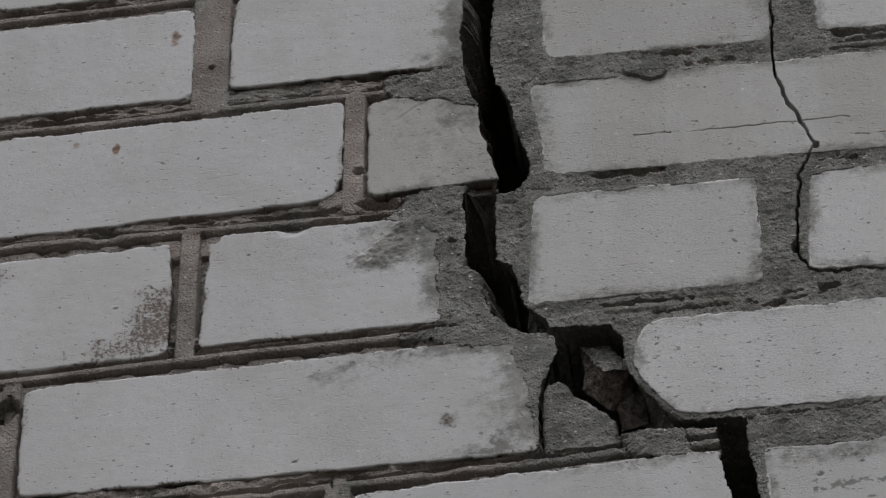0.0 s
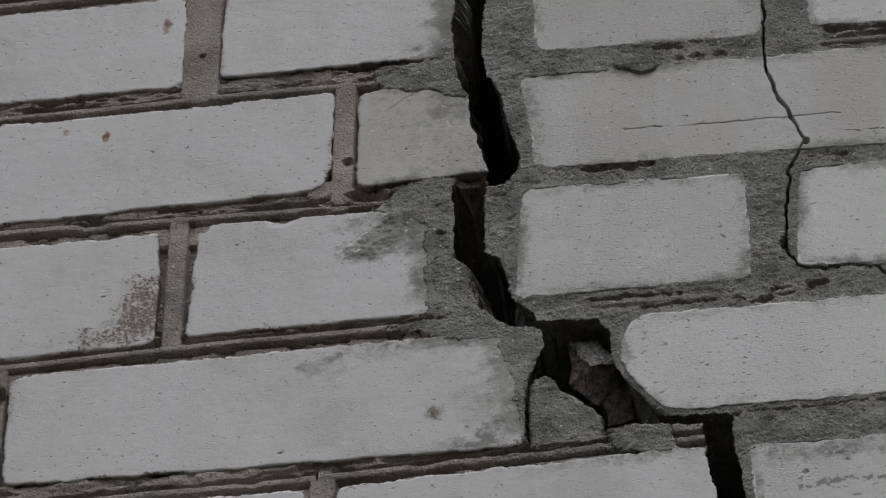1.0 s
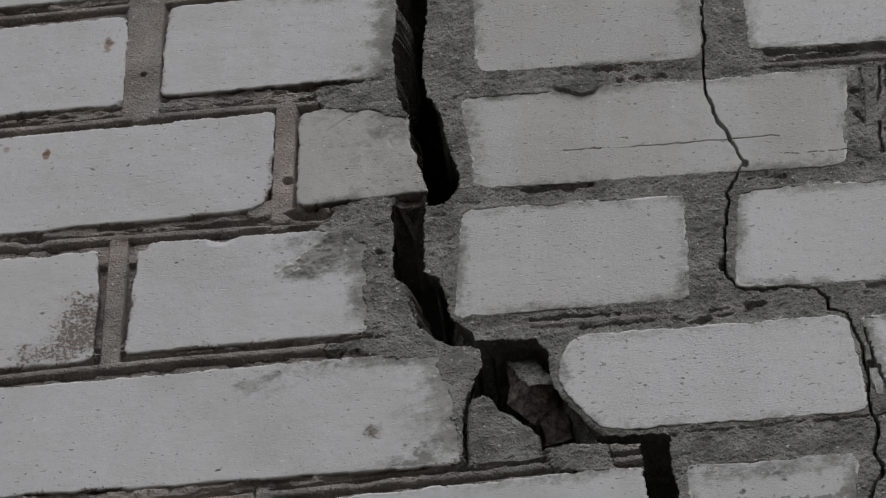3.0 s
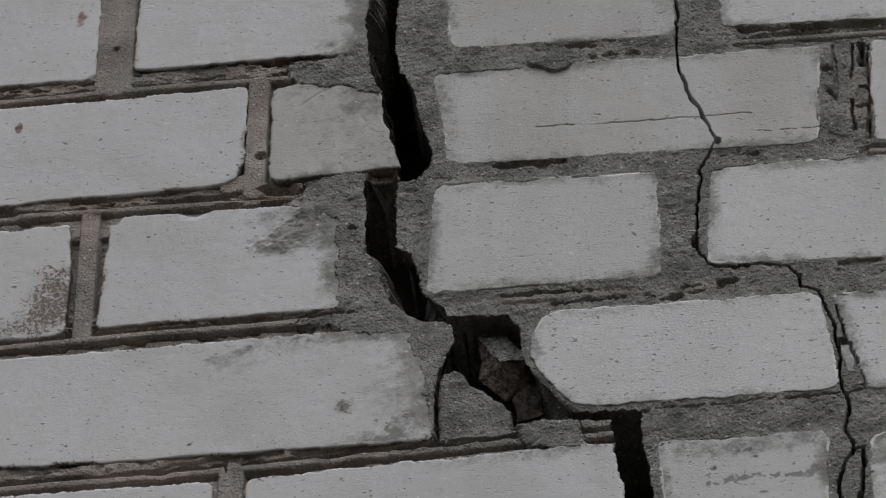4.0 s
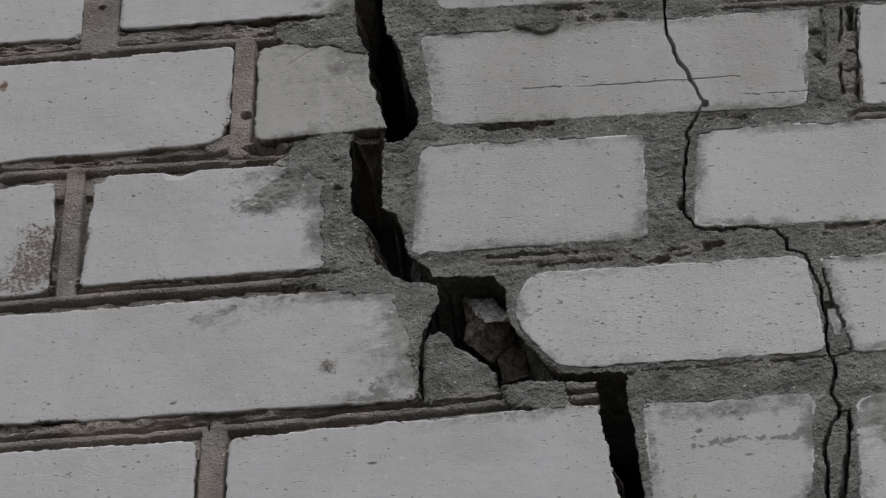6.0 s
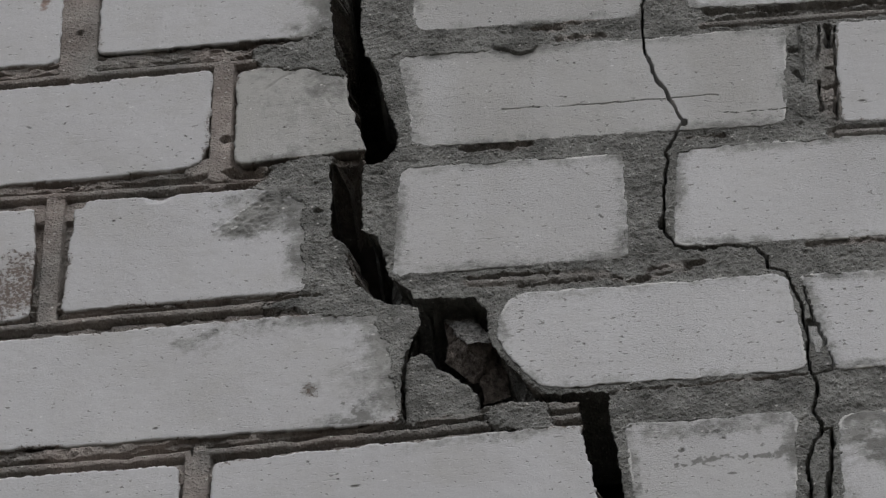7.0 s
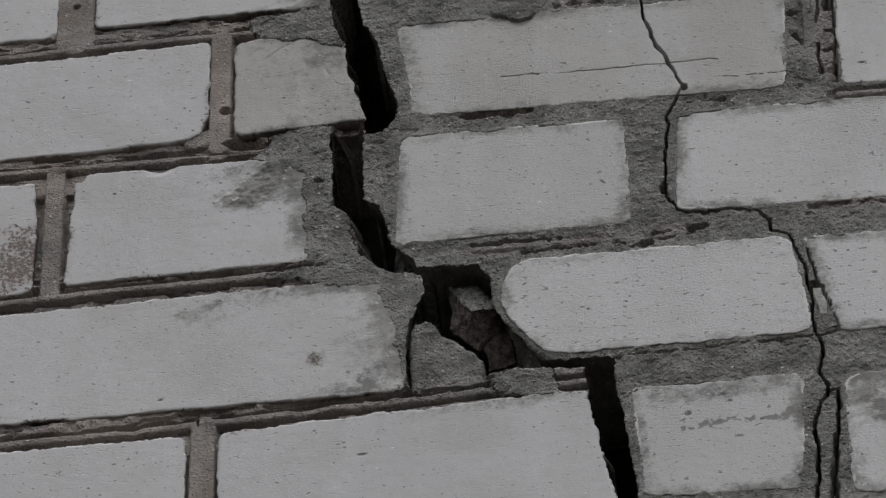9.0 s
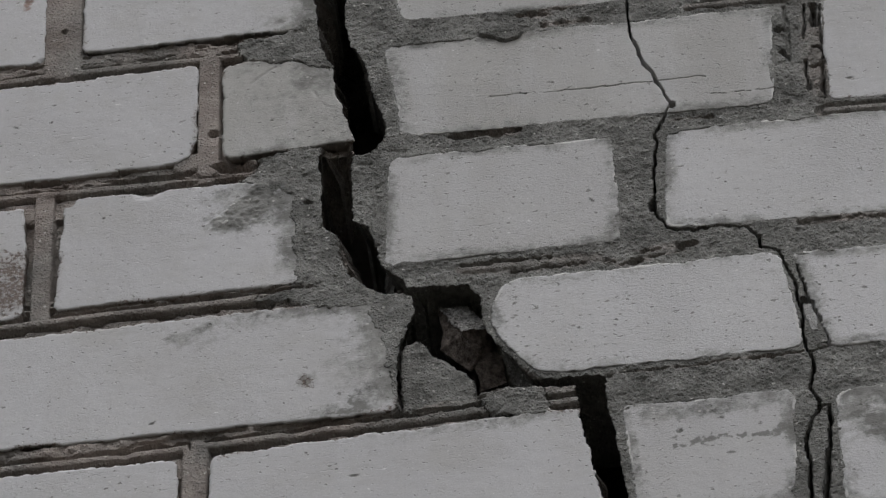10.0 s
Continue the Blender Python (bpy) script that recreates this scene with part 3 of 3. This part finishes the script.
brick([(40, -50.5), (154, -52.3), (156.4, 29.5), (44.2, 34.5)], seed=13, smear=0.9, dusty=0.3)
brick([(176.7, -46.7), (371, -56.8), (380, 23), (181.3, 30)], step=0.65, seed=14, smear=0.9, dusty=0.15)
brick([(-282, -150), (-217, -151.7), (-218, -74.4), (-288, -70)], seed=15)
brick([(-202.5, -150.7), (44.6, -157), (48, -73.5), (-204.3, -72)], seed=16)
brick([(109.9, -142.3), (234.3, -145), (229.1, -73.5), (99.4, -72), (89.3, -87.7), (88.7, -104.1)], k=3.0, step=0.65, seed=17, smear=0.6, set_back=-0.4)
brick([(245.5, -146), (358, -149.5), (362, -79.5), (234.5, -76)], k=1.5, seed=18, smear=0.9)
brick([(-205, -250), (-58.1, -250), (-57.7, -172.6), (-209.6, -170)], seed=19)
brick([(-42.7, -252), (140, -254), (131, -168.4), (-42.8, -173)], k=3.5, seed=20)
brick([(150, -246), (221, -250), (226.5, -173.5), (147.5, -171)], step=0.5, seed=21, smear=0.9, dusty=0.3, chips=[(189.7, -182.2, 1.6, 0.7), (192.2, -186.6, 1.2, 0.6), (173, -192.3, 2, 0.7)])
brick([(242.5, -257), (343, -259), (350, -176), (245, -177)], step=0.65, seed=22, smear=0.9)
brick([(-160, -350), (84, -352), (84, -270), (-160, -268)], seed=23)
brick([(96, -352), (140, -352), (140, -272), (96, -272)], seed=24)
brick([(158, -356), (345, -360), (345, -274), (158, -272)], seed=25)

# mortar: bedded beads in the old joints, flush patches of newer cement about the crack
BEADS = [[(-320, 237), (-178, 236), (-60, 238)], [(-320, 138), (-172, 135), (-113, 136.3), (-32, 135)], [(-320, 43), (-225, 41.5), (-166, 38.5), (-109, 36.4), (-66, 35.3), (-24, 32.5)],
         [(-320, -66), (-216, -64), (-161, -62.2), (-106, -61.6), (-30, -62.2)], [(-260, -166), (-88, -166), (-54, -164.7), (28, -162.6), (60, -162.4), (86, -160.6), (128, -161.3)], [(-260, -262), (150, -262)]]
# of the rough layer above each bead: from, to, depth
LAYERS = [(3.8, 16, 1.6), (3.6, 16, 1.9), (3.6, 16, 1.8), (4.6, 16, 1.5), (5.2, 16, 1.3), (4, 16, 1.6)]
RIGHT_BEADS = [([(200, 131.2), (225, 130.3), (276, 128.8), (330, 126.5)], 2.8), ([(262, 32), (400, 25)], 2.4), ([(79, -59.1), (132, -61.3), (142, -62.3)], 1.1)]
HEADS = [((-123.5, 240), (-121.8, 142), 11.5, 0.5), ((-45.3, 133), (-45.8, 42), 6.3, 0.6), ((-58, 48), (-51, 52), 6.0, 0.9), ((-127.2, 36), (-126.7, -60), 5.6, 0.9), ((-210.5, -66), (-209.5, -160), 5.4, 1.2), ((-49.9, -166), (-50.6, -255), 6.9, 0.7)]
LUMP = [(92.5, 129.3), (104, 132), (117, 129.5), (114.7, 118.5), (106.5, 116.5), (95, 124)]
GROOVES = [((113, 140.2), (147, 143.6), 1.2, 3), ((122, 138.6), (130, 137.8), 2.2, 6), ((128, 129.6), (148, 129.8), 1.7, 3.5), ((78, 45.5), (108, 44.6), 2.3, 5), ((78, -55.6), (119, -57.3), 1.0, 5), ((101, -64.8), (135, -65.2), 1.6, 6),
           ((144, -65.4), (151, -66.3), 1.8, 4.5), ((154, -69), (168, -66), 1.5, 6), ((168, -66), (184, -63.4), 0.8, 3), ((166, -61.5), (187, -58.9), 2.0, 6), ((203, 140.5), (236, 138.8), 2.0, 5), ((230, 138.8), (330, 134), 2.1, 5),
           ((142, -147.8), (234, -147.5), 0.7, 3), ((46, -159.2), (84, -153.2), 1.3, 5), ((240, -52), (300, -56), 2.0, 3), ((186, 38), (205, 37.5), 1.2, 2.5), ((150, 148), (166, 146), 1.2, 3)]
# straight cuts and holes of the wide weathered head joint: ends, half width, depth
CUTS = [((249.2, 121), (247.3, 76), 1.1, 2.2), ((258.5, 120), (256.5, 92), 0.7, 4), ((255.6, 75), (254.4, 52), 0.8, 5), ((263, 119), (262.4, 103), 2.0, 9), ((266.6, 118), (262, 42), 0.8, 5), ((244, 84), (247, 80), 1.4, 4), ((243.2, 103), (246, 102), 1.2, 3),
        ((258, 70), (264, 71), 1.4, 5), ((260, 84), (265, 83), 1.2, 5), ((263, 60), (261, 48), 1.1, 4)]



def flushness(u, v):
    """1 where newer cement fills the joints flush, 0 in the old raked joints."""
    spine = np.interp(-v, [-p[1] for p in SPINE], [p[0] for p in SPINE])
    f = ramp(u - spine, -2, 3)
    for pts in PATCHES:
        f = np.maximum(f, ramp(inside(u, v, pts) + 4.0 * grain(u, v, 13, 41, 5) + 1.2 * grain(u, v, 2.5, 42), -2.0, 2.0))
    return f


def mortar():
    u, v = lattice(-275, 345, -290, 292, 0.6)
    cover = np.full(u.shape, -50.0)
    for corners in BLOCKS:
        m = (u > min(c[0] for c in corners) - 9) & (u < max(c[0] for c in corners) + 9) & (v > min(c[1] for c in corners) - 9) & (v < max(c[1] for c in corners) + 9)
        cover[m] = np.maximum(cover[m], blocky(u[m], v[m], corners, 2.5))
    patch = np.zeros(u.shape)
    for pts in PATCHES:
        patch = np.maximum(patch, ramp(inside(u, v, pts) + 4.0 * grain(u, v, 13, 41, 5) + 1.2 * grain(u, v, 2.5, 42), -2.0, 2.0))
    flush = flushness(u, v)
    rough = 0.9 * grain(u, v, 11, 43) + 0.7 * grain(u, v, 3.2, 44, 3)
    old = 6.5 + 1.2 * grain(u, v, 16, 45) + 0.9 * grain(u, v, 3, 46)
    for n_, (pts, (low, high, deep)) in enumerate(zip(BEADS, LAYERS)):
        line = np.interp(u, [p[0] for p in pts], [p[1] for p in pts]) + 0.7 * grain(u, 0 * v, 45, 47 + n_, 2)
        up = v - line
        near = np.abs(up) < 18
        d = np.clip(np.abs(up) / (2.5 + 0.3 * grain(u, 0 * v, 30, 50 + n_)), 0, 1)
        bead = 0.3 + 1.9 * d ** 5 + 30 * (d >= 1) + 0.22 * grain(u, v, 5, 48) + 1.8 * ramp(grain(u, v, 26, 49 + n_), 0.5, 0.95) + (ramp(u, 5, 40) * (0.9 + 1.3 * grain(u, v, 5, 40, 4)) if n_ == 4 else 0.0)
        a = low + 0.6 * grain(u, v, 8, 53 + n_)
        b = high + 1.6 * grain(u, v, 11, 54 + n_)
        holes = ramp(grain(u * 0.55, v * 4.2, 12, 58 + n_, 5), 0.14, 0.4) + 0.2 * grain(u / 2, v * 1.5, 3.2, 39, 3)
        layer = deep + 0.9 * grain(u, v * 2, 10, 55 + n_) + 0.6 * grain(u, v, 3, 56) + (1.8 if deep < 1.4 else 4.5) * holes + 12 * (1 - ramp(up, a - 0.4, a + 0.4) * ramp(-up, -b - 0.5, -b + 0.5))
        lip = 3.2 + 0.8 * grain(u, v, 12, 57 + n_) + 2.0 * ramp(grain(u, v, 12, 59 + n_), 0.2, 0.6) + 9 * (1 - ramp(-up, 3.3, 4.0))
        old = np.where(near, np.minimum(np.minimum(old, bead), np.minimum(layer, lip)), old)
    for a, b, half, deep in HEADS:
        d = along(u, v, [a, b])
        old = np.minimum(old, deep + 0.3 * rough + 7 * ramp(d, half * 0.78, half * 1.12))
    # rotten spots of the old joints: middle, half sizes, depth
    for cu, cv, ru, rv, deep in ((-31, 44, 10, 3.0, 7), (-34, 31.8, 10, 1.4, 6), (-58, 33, 8, 1.2, 4), (-89, 31, 9, 1.6, 4)):
        old = old + deep * ramp(-np.hypot((u - cu) / ru, (v - cv) / rv) - 0.35 * grain(u, v, 4, 69), -1.2, -0.6)
    new_ = 0.3 + 0.6 * rough + 0.45 * grain(u, v, 1.7, 85, 2) + 0.6 * ramp(grain(u, v * 1.6, 4.5, 99, 4), 0.35, 0.8)
    new_ = np.where(cover > -2.5, new_ + (np.minimum(new_, 0.25) - new_) * ramp(cover, -2.5, -0.8), new_)
    worn = np.zeros(u.shape)
    for pts, sunk in RIGHT_BEADS:
        d = along(u, v, pts)
        m = ramp(-d + 2.5 * grain(u, v, 12, 68), -5.0, -3.2)
        new_ = new_ * (1 - m) + m * np.minimum(sunk + rough, 0.3 + 4.5 * (d / 3.0) ** 4)
        worn = np.maximum(worn, m)
    gu, gv = u + 3 * grain(u, v, 12, 66), v + 1.0 * grain(u, v, 12, 61) + 0.7 * grain(u, v, 3, 67)
    ragged, aged = grain(u, v, 6, 62, 4), np.zeros(u.shape)
    for a, b, half, deep in GROOVES:
        d = along(gu, gv, [a, b])
        sunk = ramp(-d - 1.25 * half * ragged, -1.1 * half, -0.3 * half)
        new_ = new_ + 0.75 * deep * sunk
        aged = np.maximum(aged, ramp(-d, -2.2 * half, -0.4 * half))
    joint = np.clip((u - 236) / 34, 0, 1) * (v > 38) * (v < 124) * (u < 272)
    new_ = new_ + (joint > 0) * (1.2 * ramp(grain(u, v * 0.6, 5, 89, 4), 0.0, 0.9) + 0.1)
    for a, b, half, deep in CUTS:
        d = along(u + 0.8 * grain(u, v, 7, 66), v, [a, b])
        new_ = new_ + deep * ramp(-d - 0.45 * half * ragged, -1.2 * half, -0.5 * half)
    # patches lie just over the brick faces that they smear
    new_ = np.where(patch > 0.01, np.minimum(new_, 3) - 0.7 * patch * ramp(cover, -3, 1.0), new_)
    lap = ramp(3.4 * grain(u, v, 17, 71, 4) + 1.2 * grain(u, v, 4, 72) - 0.2 - cover, -0.5, 0.5) * ramp(flush, 0.9, 1.0) * ramp(cover, -1.5, 0.3) * (1 - patch)
    new_ = new_ * (1 - lap) + lap * (-0.3 + 0.25 * rough)
    lump = ramp(inside(u, v, LUMP) + 0.8 * grain(u, v, 4, 63), -0.8, 1.2)
    new_ = new_ - 2.2 * lump
    depth = old * (1 - flush) + new_ * flush
    depth = depth + 6 * ramp(-np.hypot(u - 4.2, v - 6.5) - 0.3 * grain(u, v, 3, 64), -2.6, -1.2) + 5 * ramp(-np.hypot(u + 43, v - 71), -3.4, -1.5) + 3 * ramp(-np.hypot(u + 122, v - 173), -2.2, -1)
    west = (u[:, 0] > -60) & (u[:, 0] < -40)
    depth[west] += 5 * fractures(u[west], v[west])
    east = u[:, 0] > 90
    depth[east] += fine_cracks(u[east], v[east])
    # under the middle of a brick the bed stays well behind its face
    buried = ramp(cover, 1.0, 4.0) * (1 - np.maximum(np.maximum(patch, lap), lump))
    depth = depth * (1 - buried) + np.maximum(depth, 9) * buried
    depth = depth + 7 * ramp(-np.hypot((u + 213) / 7, (v + 84) / 10) - 0.3 * grain(u, v, 5, 73), -1.1, -0.7) * (cover < 0)
    keep = crack_gap(u, v) - 1.6 * ramp(cover, -0.5, 1.5) * (1 - patch) - 0.2
    keep = np.where((cover > 5) & (np.maximum(np.maximum(patch, lap), lump) < 0.01), -1.0, keep)
    strip = blot(u, v, 261, 82, 8, 42, 0, 0.3, 74)
    warm = np.clip((1 - flush + 0.7 * strip + 0.5 * np.maximum(aged, worn) * flush) * (0.75 + 0.5 * grain(u, v, 30, 65)), 0, 1)
    warm = warm * (1 - 0.7 * blot(u, v, 92, -159, 62, 10, 0, 0.5, 75))
    zero = 0 * u
    new_side = (flush - 0.5) * 4
    sheet("old_mortar", u, v, np.minimum(keep, -new_side), depth, 60, MORTAR, wall, {"warm": warm, "cement": zero}, "brown-grey old mortar with rounded beads", undercut=7.0)
    sheet("cement_repair", u, v, np.minimum(keep, new_side), depth, 60, MORTAR, wall, {"warm": warm, "cement": zero}, "grey newer cement smeared beside the crack", undercut=7.0)


mortar()


# ---- broken pieces wedged in the crack ----
def lumpy(name, points, material, label, category, seed, bits=(), rough=0.5):
    """A broken lump: the hull of a few corners (u, depth, v), split finely and roughened."""
    def hull(pts, nm, mat):
        bm = bmesh.new()
        for a, d, b in pts:
            bm.verts.new((a / 1000, d / 1000, b / 1000))
        got = bmesh.ops.convex_hull(bm, input=bm.verts)
        bmesh.ops.delete(bm, geom=list({g for g in got["geom_interior"] + got["geom_unused"] if isinstance(g, bmesh.types.BMVert)}), context="VERTS")
        bmesh.ops.triangulate(bm, faces=bm.faces)
        for _ in range(5):
            bmesh.ops.subdivide_edges(bm, edges=[e for e in bm.edges if e.calc_length() > 0.0012], cuts=1, use_grid_fill=True)
            bmesh.ops.triangulate(bm, faces=bm.faces)
        for w in bm.verts:
            p = w.co * 1000
            w.co += (Vector(noise.turbulence_vector(p / 9 + Vector((seed, 0, 0)), 4, False)) + 0.45 * Vector(noise.turbulence_vector(p / 2.2 + Vector((0, seed, 0)), 2, True))) * rough / 1000
        bmesh.ops.recalc_face_normals(bm, faces=bm.faces)
        me = bpy.data.meshes.new(nm)
        bm.to_mesh(me)
        bm.free()
        me.materials.append(mat)
        return new(nm, me)
    ob = hull(points, name, material)
    ob.location = (0, 0, MIDDLE)
    for nm, pts, mat, lab in bits:
        ch = hull(pts, nm, mat)
        ch.parent = ob
        tagged(ch, lab)
    return tagged(ob, label, category)


def wedge():
    u, v = lattice(42, 86, -160, -100, 0.7)
    pts = [(46.4, -156), (46.2, -134), (46.8, -112.5), (49.2, -107), (54.4, -105), (57.6, -107.8), (60.7, -115.5), (65.8, -120.5), (70.9, -125), (77.2, -132), (79.9, -137), (80.3, -146), (81.3, -150.5), (71.8, -151.6), (60.4, -156.4)]
    keep = inside(u, v, pts) + 0.7 * grain(u, v, 7, 81) + 0.4 * grain(u, v, 2.4, 82)
    r = 2.2
    bend = np.clip(r - keep, 0, r)
    depth = 3.6 - 0.07 * (v + 130) + 0.9 * grain(u, v, 10, 83) + 0.5 * grain(u, v, 3, 84) + r - np.sqrt(r * r - bend * bend)
    ob = sheet("mortar_fragment", u, v, keep, depth, 42, MORTAR, None, {"warm": 0 * u, "cement": 0 * u})
    return tagged(ob, "grey broken wedge of mortar lodged in the crack", "mortar fragment")


wedge()


def at(a, b, d):
    """A corner that shows at (a, b) on the wall's face but lies d behind it, seen from below."""
    return (a, d, b + 1.24 * d)


# the upper face takes the paler stone, standing in for light on it
lumpy("brick_fragment", [at(63.6, -86.8, 13), at(73.9, -86.2, 16), at(79.5, -90.3, 15), at(88.2, -105.5, 6), at(76.3, -105.6, 3), at(89.4, -108, 8), at(65.2, -118.7, 13), at(77.1, -133, 12), at(81, -136.5, 17), at(89.6, -124, 17), at(70, -126, 30), at(84, -132, 34), at(80, -96, 34)],
      STONE, "dark broken brick stub standing in the crack", "brick fragment", 3,
      [("broken_foot", [at(82.5, -125, 15), at(90, -123.6, 15), at(92.8, -128, 16), at(93.6, -147, 19), at(87, -150, 19), at(81.2, -151, 19), at(80.6, -137, 15), at(91, -128, 34), at(83, -145, 36)], STONE, "dark rough lower piece"),
       ("lit_broken_face", [at(63.4, -86.4, 12.0), at(73.9, -85.8, 15.0), at(79.6, -90.0, 14.0), at(88.4, -105.0, 5.0), at(76.3, -105.3, 2.0), at(71, -99.5, 6.5), at(77, -98, 18)], LIT_STONE, "broken upper face, coloured pale as if lit")], rough=1.6)

lumpy("mortar_chip", [(235.8, -0.4, -133), (243.2, -0.6, -129), (244.6, -0.4, -143.5), (236.2, -0.2, -145), (240, 0.4, -137), (237, 9, -135), (244, 9, -141)], MORTAR, "grey crumbled plug of mortar in the narrow joint", "mortar chip", 9, rough=0.8)
lumpy("lime_chip", [(236.4, -1.2, -115.8), (239.4, -1.2, -117), (241.6, -1.0, -126), (241.2, -1.0, -134.5), (238.4, -0.8, -133), (236.6, -0.8, -125), (237, 8, -120), (240.5, 8, -131)], LIME, "small white chip caught in the narrow joint", "chip", 5, rough=0.9)

# ---- what lies behind, round and before the wall ----
def slab(name, x0, x1, y0, y1, z0, z1, material, parent=None, label="", category="", kind=""):
    bm = bmesh.new()
    bmesh.ops.create_cube(bm, size=1, matrix=Matrix.LocRotScale(((x0 + x1) / 2, (y0 + y1) / 2, (z0 + z1) / 2), None, (x1 - x0, y1 - y0, z1 - z0)))
    me = bpy.data.meshes.new(name)
    bm.to_mesh(me)
    bm.free()
    me.materials.append(material)
    ob = new(name, me)
    if parent:
        ob.parent = parent
    return tagged(ob, label, category, kind=kind)


HALF, TOP = 2.4, 4.6
U0, U1, V0, V1 = -0.2745, 0.3445, MIDDLE - 0.2895, MIDDLE + 0.2915
slab("inner_leaf", -HALF, HALF, 0.18, 0.43, 0, TOP, INNER, wall, "inner masonry, coloured dark for the crack's shade")
slab("mortar_bed", -HALF, U0, 0.009, 0.1799, 0, TOP, MORTAR, wall)
slab("mortar_bed", U1, HALF, 0.009, 0.1799, 0, TOP, MORTAR, wall)
slab("mortar_bed", U0 + 0.0005, U1 - 0.0005, 0.009, 0.1799, 0, V0, MORTAR, wall)
slab("mortar_bed", U0 + 0.0005, U1 - 0.0005, 0.009, 0.1799, V1, TOP, MORTAR, wall)


def courses():
    """The rest of the wall in plain courses."""
    rnd = random.Random(4)
    co, faces = [], []
    for row in range(-33, 13):
        z0 = MIDDLE + 0.0478 + row * 0.1
        if z0 < 0.01 or z0 + 0.082 > TOP:
            continue
        x = -HALF - rnd.random() * 0.2
        while x < HALF:
            w = 0.25 if rnd.random() < 0.6 else 0.12
            a, b, y = x + 0.0, x + w, rnd.uniform(-0.001, 0.001)
            x += w + 0.012
            spans = [(a, b)]
            if -0.36 < (z0 + 0.04 - MIDDLE) < 0.33:
                spans = [(a, min(b, -0.322)), (max(a, 0.4), b)]
            for p, q in spans:
                p, q = max(p, -HALF), min(q, HALF)
                if q - p < 0.03:
                    continue
                n0, c = len(co), 0.002
                co += [(p, 0.02, z0), (q, 0.02, z0), (q, 0.02, z0 + 0.082), (p, 0.02, z0 + 0.082), (p, y + c, z0), (q, y + c, z0), (q, y + c, z0 + 0.082), (p, y + c, z0 + 0.082),
                       (p + c, y, z0 + c), (q - c, y, z0 + c), (q - c, y, z0 + 0.082 - c), (p + c, y, z0 + 0.082 - c)]
                for lo in (0, 4):
                    faces += [(n0 + lo + i, n0 + lo + (i + 1) % 4, n0 + lo + 4 + (i + 1) % 4, n0 + lo + 4 + i) for i in range(4)]
                faces.append((n0 + 8, n0 + 9, n0 + 10, n0 + 11))
    me = bpy.data.meshes.new("plain_bricks")
    me.from_pydata(co, [], faces)
    me.materials.append(BRICK)
    ob = new("plain_bricks", me)
    ob.parent = wall
    return tagged(ob, "plain white brick courses", kind="stuff")


courses()
slab("ground", -400, 400, -400, 400, -0.3, 0.0, EARTH, None, "bare trodden earth before the wall", "ground", "structure")
